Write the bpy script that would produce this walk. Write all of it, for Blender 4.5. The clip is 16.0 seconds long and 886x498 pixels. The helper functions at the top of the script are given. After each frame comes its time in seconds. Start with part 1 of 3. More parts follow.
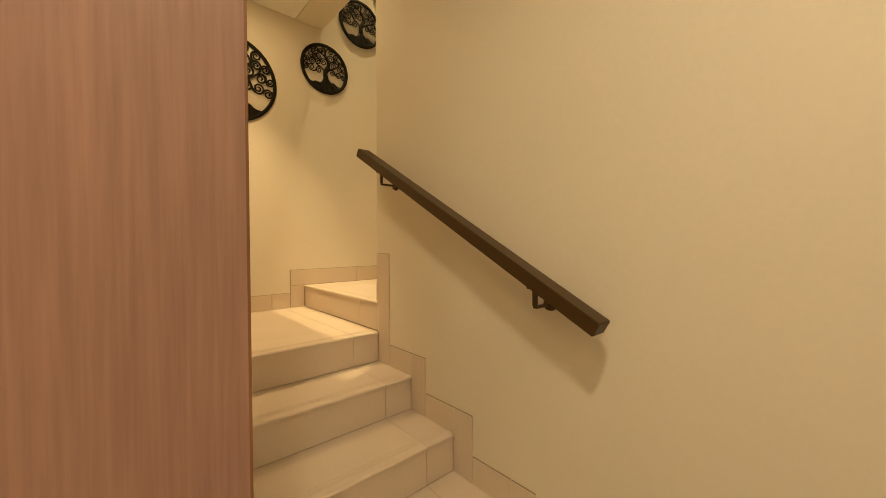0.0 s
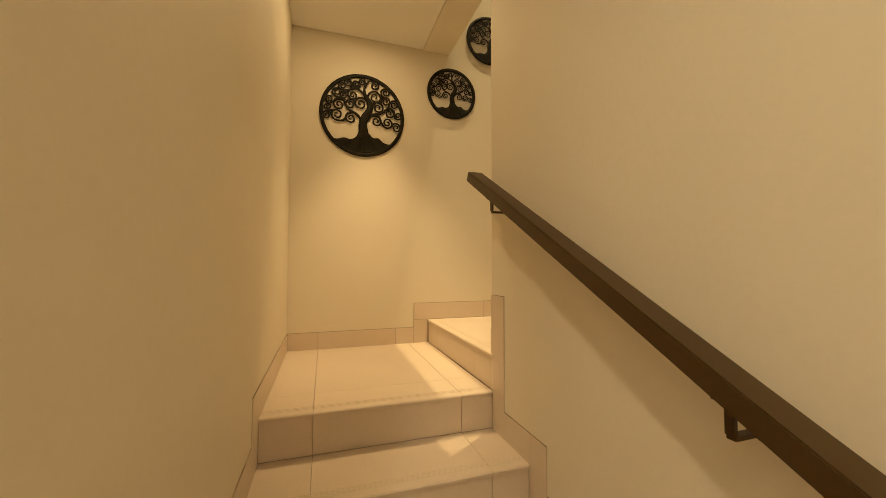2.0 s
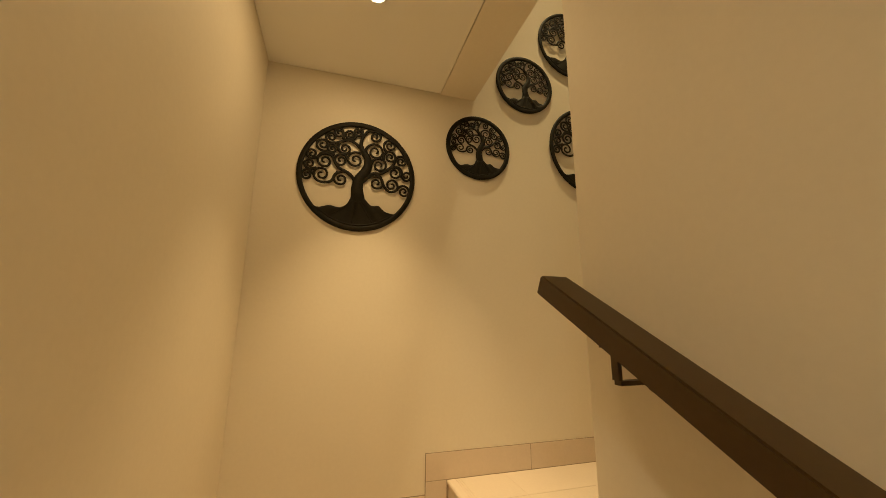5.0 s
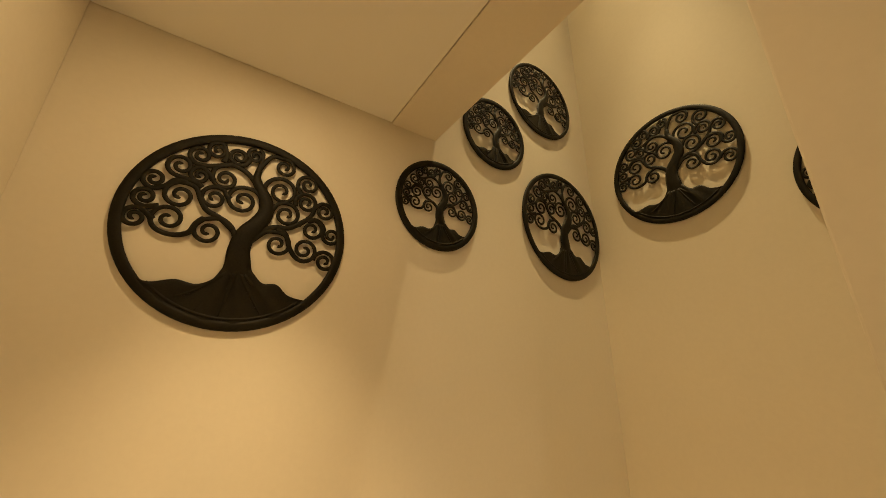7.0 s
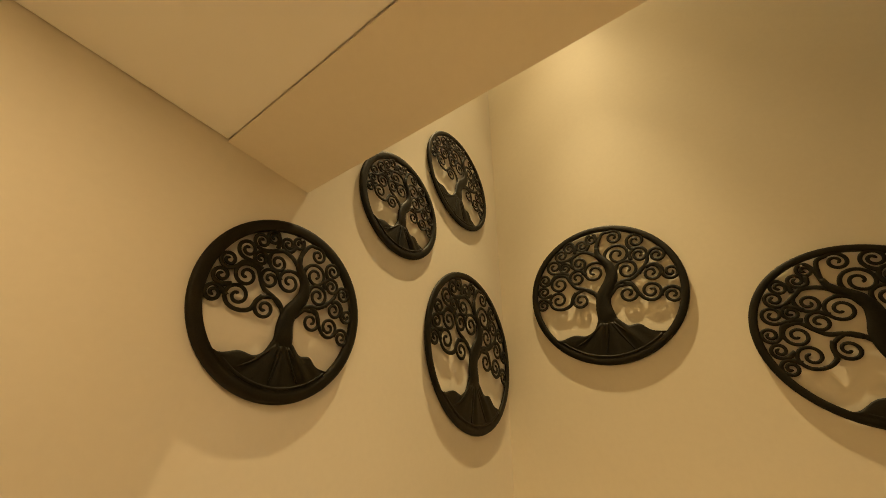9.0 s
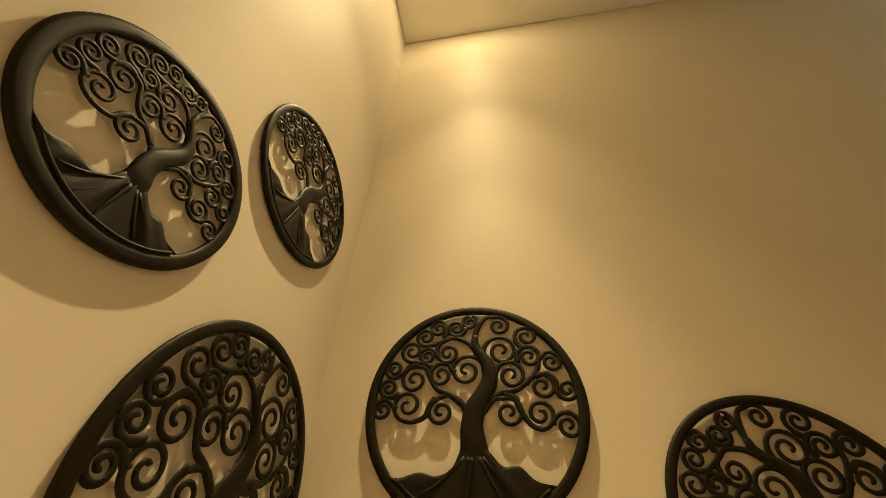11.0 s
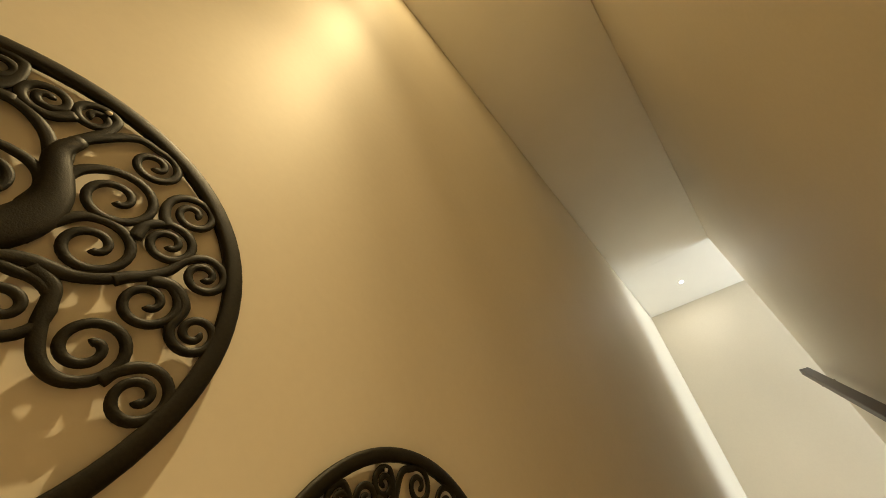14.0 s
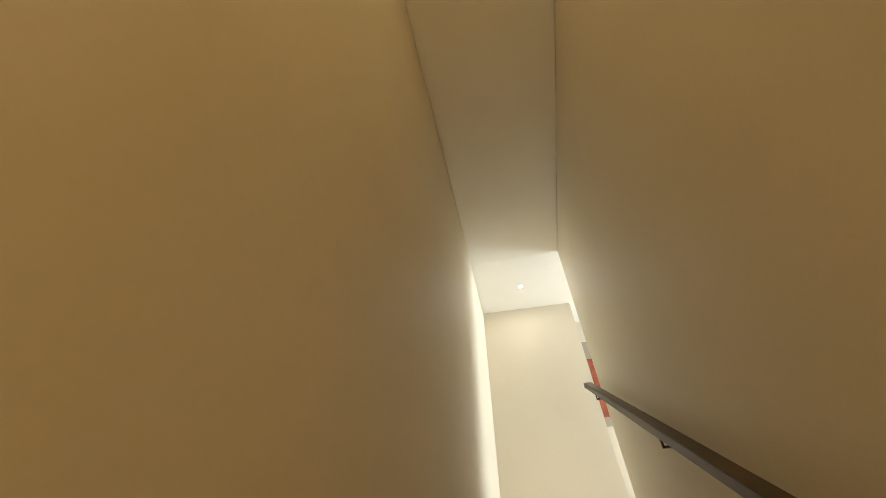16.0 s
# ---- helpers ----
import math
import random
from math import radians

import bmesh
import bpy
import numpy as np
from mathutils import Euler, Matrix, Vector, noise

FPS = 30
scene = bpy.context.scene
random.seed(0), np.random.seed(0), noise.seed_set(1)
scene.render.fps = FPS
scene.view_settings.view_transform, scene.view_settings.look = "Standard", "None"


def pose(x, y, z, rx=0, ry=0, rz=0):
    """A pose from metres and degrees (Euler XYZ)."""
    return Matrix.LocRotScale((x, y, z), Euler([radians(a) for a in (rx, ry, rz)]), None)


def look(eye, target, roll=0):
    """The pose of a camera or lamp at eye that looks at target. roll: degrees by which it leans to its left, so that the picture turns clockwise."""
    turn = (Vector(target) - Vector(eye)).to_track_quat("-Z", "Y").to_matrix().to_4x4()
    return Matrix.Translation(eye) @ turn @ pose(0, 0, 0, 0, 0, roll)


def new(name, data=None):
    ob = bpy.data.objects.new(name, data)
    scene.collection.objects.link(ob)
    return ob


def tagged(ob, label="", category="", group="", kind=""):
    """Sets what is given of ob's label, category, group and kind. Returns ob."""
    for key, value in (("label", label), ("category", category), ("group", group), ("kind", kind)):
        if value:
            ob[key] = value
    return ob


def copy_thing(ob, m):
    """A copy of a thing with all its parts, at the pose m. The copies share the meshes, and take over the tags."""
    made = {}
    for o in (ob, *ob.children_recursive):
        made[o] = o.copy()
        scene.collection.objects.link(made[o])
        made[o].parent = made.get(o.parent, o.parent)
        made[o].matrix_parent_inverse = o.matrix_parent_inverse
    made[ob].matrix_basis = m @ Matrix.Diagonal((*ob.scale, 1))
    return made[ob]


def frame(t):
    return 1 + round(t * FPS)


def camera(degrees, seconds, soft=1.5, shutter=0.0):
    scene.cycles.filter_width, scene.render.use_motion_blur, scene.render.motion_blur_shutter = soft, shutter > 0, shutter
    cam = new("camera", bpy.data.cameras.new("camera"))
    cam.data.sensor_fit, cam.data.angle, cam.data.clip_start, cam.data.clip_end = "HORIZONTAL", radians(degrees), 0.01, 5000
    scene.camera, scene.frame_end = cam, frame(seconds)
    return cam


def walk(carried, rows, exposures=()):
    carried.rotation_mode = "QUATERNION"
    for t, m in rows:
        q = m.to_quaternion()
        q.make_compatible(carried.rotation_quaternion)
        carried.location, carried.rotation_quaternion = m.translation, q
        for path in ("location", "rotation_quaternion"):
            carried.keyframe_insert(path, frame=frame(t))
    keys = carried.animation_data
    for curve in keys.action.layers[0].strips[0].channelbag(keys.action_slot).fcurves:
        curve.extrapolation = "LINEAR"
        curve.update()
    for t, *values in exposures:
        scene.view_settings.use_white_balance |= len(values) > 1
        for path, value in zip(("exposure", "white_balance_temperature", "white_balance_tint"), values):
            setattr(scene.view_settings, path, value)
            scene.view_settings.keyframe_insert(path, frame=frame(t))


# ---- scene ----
cam = camera(101.6, 16.0, soft=0.85)
PATH = [
    (0, (-1.095, -2.883, 0.51), (0.238, -1.392, 0.47), -0.2),
    (0.5, (-1.012, -2.832, 0.555), (0.135, -1.195, 0.499), -0.0),
    (1, (-0.923, -2.748, 0.541), (0.053, -1.002, 0.536), -0.2),
    (1.5, (-0.839, -2.685, 0.552), (-0.052, -0.847, 0.588), -0.1),
    (2, (-0.754, -2.652, 0.591), (-0.131, -0.753, 0.671), 0.1),
    (2.5, (-0.712, -2.618, 0.649), (-0.195, -0.691, 0.776), 0.2),
    (3, (-0.691, -2.511, 0.672), (-0.206, -0.579, 0.849), 0.4),
    (3.2, (-0.677, -2.451, 0.68), (-0.196, -0.52, 0.883), 0.5),
    (5.5, (-0.576, -1.677, 1.01), (0.073, 0.16, 1.46), 0.6),
    (6, (-0.595, -1.51, 1.118), (0.206, 0.254, 1.614), 0.7),
    (6.5, (-0.573, -1.328, 1.194), (0.353, 0.351, 1.763), 0.6),
    (7, (-0.545, -1.174, 1.267), (0.48, 0.417, 1.912), 0.8),
    (7.5, (-0.502, -1.028, 1.378), (0.602, 0.468, 2.117), 1.2),
    (8, (-0.412, -0.912, 1.465), (0.796, 0.446, 2.3), 1.2),
    (8.5, (-0.333, -0.814, 1.556), (0.985, 0.372, 2.481), 1.2),
    (11, (0.254, -0.537, 1.889), (1.692, -0.304, 3.259), 1.0),
    (11.5, (0.338, -0.526, 1.949), (1.744, -0.523, 3.372), 0.3),
    (12, (0.443, -0.498, 1.986), (1.784, -0.704, 3.456), 1.0),
    (12.5, (0.544, -0.465, 2.009), (1.787, -0.943, 3.501), 0.0),
    (13, (0.606, -0.472, 2.019), (1.73, -1.229, 3.49), -0.1),
    (13.5, (0.68, -0.565, 2.006), (1.682, -1.449, 3.494), -0.3),
    (14, (0.762, -0.634, 2.008), (1.632, -1.641, 3.502), -0.2),
    (14.5, (0.864, -0.713, 2.017), (1.589, -1.839, 3.503), -0.5),
    (15, (0.931, -0.81, 2.037), (1.516, -2.044, 3.498), -0.3),
    (15.5, (0.943, -1.002, 2.056), (1.387, -2.333, 3.482), 0.1),
    (16, (0.853, -1.466, 2.132), (1.168, -2.826, 3.564), 0.3),
]
walk(cam, [(t, look(eye, target, roll)) for t, eye, target, roll in PATH],
     exposures=[(0, 0.1), (2.5, 0.03), (3.2, -0.02), (5.5, -0.17), (6, -0.18), (7, -0.05), (8.5, 0.12), (11, 0.22), (12.5, 0.26), (13.5, 0.14), (14.5, 0.06), (15.5, 0.14), (16, 0.24)])

# ---- light ----
world = bpy.data.worlds.new("world")
scene.world = world
world.use_nodes = True
sky = world.node_tree.nodes.new("ShaderNodeTexSky")
sky.sky_type, sky.sun_disc = "NISHITA", False
sky.sun_elevation, sky.sun_rotation = radians(35), radians(200)
world.node_tree.links.new(sky.outputs[0], world.node_tree.nodes["Background"].inputs[0])
world.node_tree.nodes["Background"].inputs[1].default_value = 0.08

WARM = (1.0, 0.70, 0.34)
NEUTRAL = (1.0, 0.95, 0.84)


def spot(place, watts, degrees, colour, blend=0.6, radius=0.035, target=None):
    lamp = bpy.data.lights.new("downlight_or_fill_lamp", "SPOT")
    lamp.energy, lamp.color, lamp.spot_size, lamp.spot_blend = watts, colour, radians(degrees), blend
    lamp.shadow_soft_size = radius
    ob = new("downlight_or_fill_lamp", lamp)
    ob.matrix_world = look(place, target or (place[0], place[1] + 0.001, place[2] - 1))
    return ob


SOFFIT_LIGHT = (-0.49, -0.56, 2.245)
# the first is placed by the rail's shadow; the other three are added fill
ENTRY_AND_FILL_LIGHTS = [(-1.23, -2.98, 2.245), (-0.55, -4.0, 2.245), (-2.2, -3.3, 2.245), (-1.5, -4.9, 2.245)]
SHAFT_LIGHT = (0.75, -0.57, 5.404)
HALL_LIGHT = (0.673, -5.525, 5.404)


def spill(place, watts, colour):
    """The wide spill of a recessed lamp's glass, beside its beam."""
    lamp = bpy.data.lights.new("downlight_or_fill_spill", "AREA")
    lamp.shape, lamp.size, lamp.energy, lamp.color = "DISK", 0.08, watts, colour
    ob = new("downlight_or_fill_spill", lamp)
    ob.matrix_world = look(place, (place[0], place[1] + 0.001, place[2] - 1))


ENTRY_WARM = (1.0, 0.81, 0.52)
SHAFT_WARM = (1.0, 0.75, 0.37)
spot((SOFFIT_LIGHT[0], SOFFIT_LIGHT[1], 2.222), 100, 66, WARM, 1.0, target=(-0.38, -0.36, 0.0))
spill((SOFFIT_LIGHT[0], SOFFIT_LIGHT[1], 2.232), 3.8, WARM)
# the last three of these light the entry as added fill, their fixtures unseen
for (x, y, z), watts in zip(ENTRY_AND_FILL_LIGHTS, (45, 18, 16, 14)):
    spot((x, y, z - 0.023), watts, 160, ENTRY_WARM, 0.8, 0.09)
    spill((x, y, z - 0.013), watts * 0.25, ENTRY_WARM)
spot((SHAFT_LIGHT[0], SHAFT_LIGHT[1], 5.379), 20, 80, SHAFT_WARM, 1.0, 0.022)
spot((SHAFT_LIGHT[0], SHAFT_LIGHT[1], 5.379), 225, 46, SHAFT_WARM, 1.0, 0.022)
spot((SHAFT_LIGHT[0], SHAFT_LIGHT[1], 5.379), 330, 30, SHAFT_WARM, 0.6, 0.022)
spill((SHAFT_LIGHT[0], SHAFT_LIGHT[1], 5.389), 8, SHAFT_WARM)
spot((HALL_LIGHT[0], HALL_LIGHT[1], 5.379), 60, 42, NEUTRAL, 1.0, 0.03)
spill((HALL_LIGHT[0], HALL_LIGHT[1], 5.389), 3, NEUTRAL)
day = bpy.data.lights.new("window_daylight", "AREA")
day.shape, day.size, day.size_y, day.energy, day.color = "RECTANGLE", 1.6, 1.5, 118, (0.80, 0.92, 1.0)
day_ob = new("window_daylight", day)
day_ob.matrix_world = look((-2.98, -5.55, 3.95), (0, -5.55, 3.85))

# ---- materials ----


def material(name, colour, rough=0.5, metal=0.0, grain=0.0, grain_scale=30.0, blotch=0.0, blotch_scale=2.5, bump=0.0, bump_scale=200.0,
             stretch=(1, 1, 1), spread=0.0, coat=0.0, gloss=0.5, wave=0.0):
    m = bpy.data.materials.new(name)
    m.use_nodes = True
    nt = m.node_tree
    bsdf = nt.nodes["Principled BSDF"]
    bsdf.inputs["Roughness"].default_value, bsdf.inputs["Metallic"].default_value = rough, metal
    bsdf.inputs["Coat Weight"].default_value = coat
    bsdf.inputs["Specular IOR Level"].default_value = gloss
    coord = nt.nodes.new("ShaderNodeTexCoord")
    mapping = nt.nodes.new("ShaderNodeMapping")
    mapping.inputs["Scale"].default_value = stretch
    nt.links.new(coord.outputs["Object"], mapping.inputs[0])
    base = nt.nodes.new("ShaderNodeRGB")
    base.outputs[0].default_value = (*colour, 1)
    out = base.outputs[0]

    def vary(socket, scale, amount, detail):
        tex = nt.nodes.new("ShaderNodeTexNoise")
        tex.inputs["Scale"].default_value, tex.inputs["Detail"].default_value = scale, detail
        nt.links.new(mapping.outputs[0], tex.inputs["Vector"])
        span = nt.nodes.new("ShaderNodeMapRange")
        span.inputs[1].default_value, span.inputs[2].default_value = 0.3, 0.7
        span.inputs[3].default_value, span.inputs[4].default_value = 1 - amount, 1 + amount
        nt.links.new(tex.outputs[0], span.inputs[0])
        hsv = nt.nodes.new("ShaderNodeHueSaturation")
        nt.links.new(socket, hsv.inputs["Color"])
        nt.links.new(span.outputs[0], hsv.inputs["Value"])
        return hsv.outputs[0]

    if blotch:
        out = vary(out, blotch_scale, blotch, 3)
    if grain:
        out = vary(out, grain_scale, grain, 6)
    if spread:
        info = nt.nodes.new("ShaderNodeObjectInfo")
        span = nt.nodes.new("ShaderNodeMapRange")
        span.inputs[3].default_value, span.inputs[4].default_value = 1 - spread, 1 + spread
        nt.links.new(info.outputs["Random"], span.inputs[0])
        hsv = nt.nodes.new("ShaderNodeHueSaturation")
        nt.links.new(out, hsv.inputs["Color"])
        nt.links.new(span.outputs[0], hsv.inputs["Value"])
        out = hsv.outputs[0]
    nt.links.new(out, bsdf.inputs["Base Color"])
    if bump:
        tex = nt.nodes.new("ShaderNodeTexNoise")
        tex.inputs["Scale"].default_value, tex.inputs["Detail"].default_value = bump_scale, 4
        nt.links.new(mapping.outputs[0], tex.inputs["Vector"])
        b = nt.nodes.new("ShaderNodeBump")
        b.inputs["Strength"].default_value, b.inputs["Distance"].default_value = bump, 0.002
        nt.links.new(tex.outputs[0], b.inputs["Height"])
        out = b.outputs[0]
        if wave:
            tex = nt.nodes.new("ShaderNodeTexNoise")
            tex.inputs["Scale"].default_value, tex.inputs["Detail"].default_value, tex.inputs["Distortion"].default_value = 3.5, 5, 0.6
            nt.links.new(mapping.outputs[0], tex.inputs["Vector"])
            w = nt.nodes.new("ShaderNodeBump")
            w.inputs["Strength"].default_value, w.inputs["Distance"].default_value = wave, 0.006
            nt.links.new(tex.outputs[0], w.inputs["Height"])
            nt.links.new(out, w.inputs["Normal"])
            out = w.outputs[0]
        nt.links.new(out, bsdf.inputs["Normal"])
    return m


def glowing(name, colour, strength):
    m = bpy.data.materials.new(name)
    m.use_nodes = True
    bsdf = m.node_tree.nodes["Principled BSDF"]
    bsdf.inputs["Base Color"].default_value = (*colour, 1)
    bsdf.inputs["Emission Color"].default_value = (*colour, 1)
    bsdf.inputs["Emission Strength"].default_value = strength
    return m


PAINT = material("cream_wall_paint", (0.78, 0.71, 0.575), 0.62, blotch=0.025, blotch_scale=1.3, grain=0.012, grain_scale=60, bump=0.12, bump_scale=45, wave=0.22)
CEILING = material("white_ceiling_paint", (0.87, 0.84, 0.77), 0.8, blotch=0.015, bump=0.05, bump_scale=120)
TILE = material("cream_floor_tile", (0.68, 0.57, 0.45), 0.48, blotch=0.03, blotch_scale=3, grain=0.02, grain_scale=90, bump=0.03, bump_scale=25, spread=0.025)
GROUT = material("tile_grout", (0.34, 0.27, 0.19), 0.9, grain=0.1)
VENEER = material("pinkish_wood_veneer", (0.35, 0.20, 0.153), 0.5, grain=0.16, grain_scale=13, blotch=0.12, blotch_scale=1.2, stretch=(9, 9, 0.35), bump=0.06, bump_scale=60)
# the panel's side face, its shade put into a darker brown
VENEER_SHADED_EDGE = material("shaded_wood_edge", (0.22, 0.10, 0.045), 0.5, grain=0.15, grain_scale=8, stretch=(9, 9, 0.4))
BRONZE = material("bronze_brown_painted_metal", (0.062, 0.033, 0.008), 0.40, gloss=0.32, grain=0.06, grain_scale=80, blotch=0.06, bump=0.03, bump_scale=300)
IRON = material("blackened_carved_wood", (0.0135, 0.0108, 0.0042), 0.52, gloss=0.15, grain=0.25, grain_scale=70, blotch=0.15, blotch_scale=9, bump=0.2, bump_scale=160)
STEEL = material("screw_steel", (0.6, 0.55, 0.45), 0.3, metal=1.0)
WHITE_TRIM = material("white_lamp_trim", (0.82, 0.80, 0.75), 0.4)
LAMP_WARM = glowing("warm_lamp_glass", (1.0, 0.86, 0.62), 14)
LAMP_NEUTRAL = glowing("neutral_lamp_glass", (1.0, 0.96, 0.88), 14)
PLASTIC = material("white_window_frame", (0.8, 0.8, 0.78), 0.4)
ART_RED = material("rust_red_canvas", (0.38, 0.09, 0.045), 0.7, blotch=0.35, blotch_scale=7, grain=0.2, grain_scale=25)
ART_MAT = material("grey_picture_mount", (0.42, 0.37, 0.30), 0.8, blotch=0.05)
ART_FRAME = material("dark_picture_frame", (0.05, 0.025, 0.015), 0.4, grain=0.1)

# ---- mesh helpers ----


def link_mesh(name, bm, mat, parent=None, label="", smooth=False):
    me = bpy.data.meshes.new(name)
    bmesh.ops.recalc_face_normals(bm, faces=bm.faces)
    bm.to_mesh(me)
    bm.free()
    me.materials.append(mat)
    if smooth:
        for p in me.polygons:
            p.use_smooth = True
    ob = new(name, me)
    if parent:
        ob.parent = parent
    if label:
        ob["label"] = label
    return ob


def part(name, bm, mat, parent, label="", smooth=False):
    return link_mesh(name, bm, mat, parent, label, smooth)


def box_bm(lo, hi, bevel=0.0, bm=None):
    bm = bm or bmesh.new()
    got = bmesh.ops.create_cube(bm, size=1)["verts"]
    for v in got:
        v.co = Vector([lo[i] + (v.co[i] + 0.5) * (hi[i] - lo[i]) for i in range(3)])
    if bevel:
        edges = list({e for v in got for e in v.link_edges})
        bmesh.ops.bevel(bm, geom=edges, offset=bevel, segments=2, affect="EDGES", profile=0.6)
    return bm


def structure(name, lo, hi, mat, label, category, bevel=0.0):
    return tagged(link_mesh(name, box_bm(lo, hi, bevel), mat), label, category, kind="structure")


def wall_with_hole(name, x0, x1, y0, y1, z0, z1, hy0, hy1, hz0, hz1, mat, label):
    bm = bmesh.new()
    for a, b, c, d in ((y0, hy0, z0, z1), (hy1, y1, z0, z1), (hy0, hy1, z0, hz0), (hy0, hy1, hz1, z1)):
        box_bm((x0, a, c), (x1, b, d), bm=bm)
    return tagged(link_mesh(name, bm, mat), label, "wall", kind="structure")


def tube(bm, pts, widths, depth, sides=8, z0=0.0):
    """A flattened tube along a plane curve, closed at both ends."""
    rings = []
    n = len(pts)
    for i, (p, w) in enumerate(zip(pts, widths)):
        a, b = Vector(pts[max(i - 1, 0)]), Vector(pts[min(i + 1, n - 1)])
        d = (b - a).normalized()
        side = Vector((-d.y, d.x))
        ring = []
        for k in range(sides):
            t = 2 * math.pi * (k + 0.5) / sides
            q = Vector(p) + side * (w * math.cos(t))
            ring.append(bm.verts.new((q.x, q.y, z0 + depth * min(1.0, 0.55 + w * 12) * math.sin(t))))
        rings.append(ring)
    for r, s in zip(rings, rings[1:]):
        for k in range(sides):
            bm.faces.new((r[k], r[(k + 1) % sides], s[(k + 1) % sides], s[k]))
    bm.faces.new(rings[0])
    bm.faces.new(rings[-1])
    return bm


def smooth_line(pts, steps=6):
    """Catmull-Rom through plane points."""
    p = [Vector(q) for q in pts]
    p = [2 * p[0] - p[1]] + p + [2 * p[-1] - p[-2]]
    out = []
    for i in range(1, len(p) - 2):
        for k in range(steps):
            t = k / steps
            out.append(0.5 * ((2 * p[i]) + (p[i + 1] - p[i - 1]) * t + (2 * p[i - 1] - 5 * p[i] + 4 * p[i + 1] - p[i + 2]) * t * t
                              + (3 * p[i] - p[i - 1] - 3 * p[i + 1] + p[i + 2]) * t ** 3))
    out.append(p[-2])
    return out


# ---- structure ----
RISE = 0.17
LEFT, WALL_B = -0.988, 1.276
MID0, MID1 = 0.0, 0.163
FRONT = -1.11            # landing edge
WALL_TIP = -1.095        # end of the middle wall
NOSE = [FRONT, -1.422, -1.733, -2.044, -2.355, -2.666]
FLOOR0 = -6 * RISE       # entry floor
SOFFIT, TOP = 2.245, 5.404
UPFLOOR = 16 * RISE
HALL_END = -6.06
MID_END = -4.93

structure("wall_end", (-1.3, 0, -1.3), (1.43, 0.15, 5.56), PAINT, "cream painted end wall behind the stair landing", "wall")
structure("wall_outer", (WALL_B, -8.2, -1.3), (1.43, 0, 5.56), PAINT, "tall cream painted wall beside the upper flight", "wall")
structure("wall_stair_side", (-1.16, -2.355, -1.3), (LEFT, 0, 2.6), PAINT, "cream painted side wall of the lower flight", "wall", 0.004)
structure("wall_middle", (MID0, MID_END, -1.3), (MID1, WALL_TIP, 5.56), PAINT, "cream painted wall between the two stair flights", "wall", 0.003)
structure("beam_landing", (MID0, WALL_TIP, SOFFIT - 0.004), (MID1, 0, 5.56), PAINT, "cream painted wall above the landing opening", "beam")
structure("trim_soffit_edge", (-0.05, -2.355, SOFFIT - 0.004), (MID0, 0, SOFFIT + 0.05), PAINT, "narrow plaster edge beside the stair ceiling", "trim")


def ceiling(name, backing, panels, label):
    """A ceiling whose boards stop short of the walls, so that a thin shadow gap runs round them."""
    bm = box_bm(*backing)
    for lo, hi in panels:
        box_bm(lo, hi, bm=bm)
    return tagged(link_mesh(name, bm, CEILING), label, "ceiling", kind="structure")


ceiling("ceiling_lower", ((-3.1, -6.6, SOFFIT + 0.006), (-0.05, 0, SOFFIT + 0.3)),
        [((LEFT + 0.004, -2.36, SOFFIT), (-0.0535, -0.004, SOFFIT + 0.016)), ((-2.95, -6.6, SOFFIT), (-0.05, -2.361, SOFFIT + 0.016))],
        "smooth painted ceiling over the lower flight")
structure("ceiling_lower_strip", (-0.05, -6.6, SOFFIT + 0.004), (MID0, -2.355, SOFFIT + 0.3), CEILING, "smooth painted ceiling edge over the entry", "ceiling")
ceiling("ceiling_upper", ((-3.1, -8.2, TOP + 0.012), (WALL_B, 0, TOP + 0.15)),
        [((MID1 + 0.005, MID_END, TOP), (WALL_B - 0.005, -0.005, TOP + 0.014)), ((-3.1, -8.2, TOP), (WALL_B - 0.005, MID_END - 0.001, TOP + 0.014)),
         ((-3.1, MID_END, TOP), (MID0, 0, TOP + 0.014))],
        "flat white ceiling over the stair shaft and hall")
structure("floor_entry", (-3.1, -6.6, FLOOR0 - 0.15), (MID0, NOSE[5] + 0.02, FLOOR0), TILE, "cream tiled entry floor below the stair", "floor")
structure("wall_entry_side", (-3.1, -6.6, -1.3), (-2.95, -2.355, 2.6), PAINT, "cream painted wall of the entry space", "wall")
structure("wall_entry_back", (-3.1, -6.75, -1.3), (MID1, -6.6, 2.6), PAINT, "cream painted wall closing the entry space", "wall")
structure("wall_entry_right", (MID0, -6.6, -1.3), (MID1, MID_END, 2.6), PAINT, "cream painted wall along the entry space", "wall")
structure("wall_entry_front", (-2.95, -2.355, -1.3), (-1.16, -2.205, 2.6), PAINT, "cream painted wall behind the veneer panel", "wall")
structure("floor_upper", (-3.1, -8.2, UPFLOOR - 0.3), (WALL_B, -4.95, UPFLOOR), TILE, "cream tiled floor of the upper hall", "floor")
structure("floor_upper_room", (-3.1, -4.95, UPFLOOR - 0.3), (MID0, 0, UPFLOOR), TILE, "cream tiled floor of the upper room", "floor")
structure("wall_hall_end", (0.002, HALL_END - 0.12, UPFLOOR), (WALL_B, HALL_END, TOP), PAINT, "pale cream end wall of the upper hall", "wall", 0.002)
structure("wall_hall_back", (-3.1, -6.75, UPFLOOR), (WALL_B, -6.6, TOP), PAINT, "cream back wall of the upper corridor", "wall")
structure("wall_upper_front", (-3.1, 0, UPFLOOR), (-1.3, 0.15, TOP + 0.15), PAINT, "cream wall of the upper room", "wall")
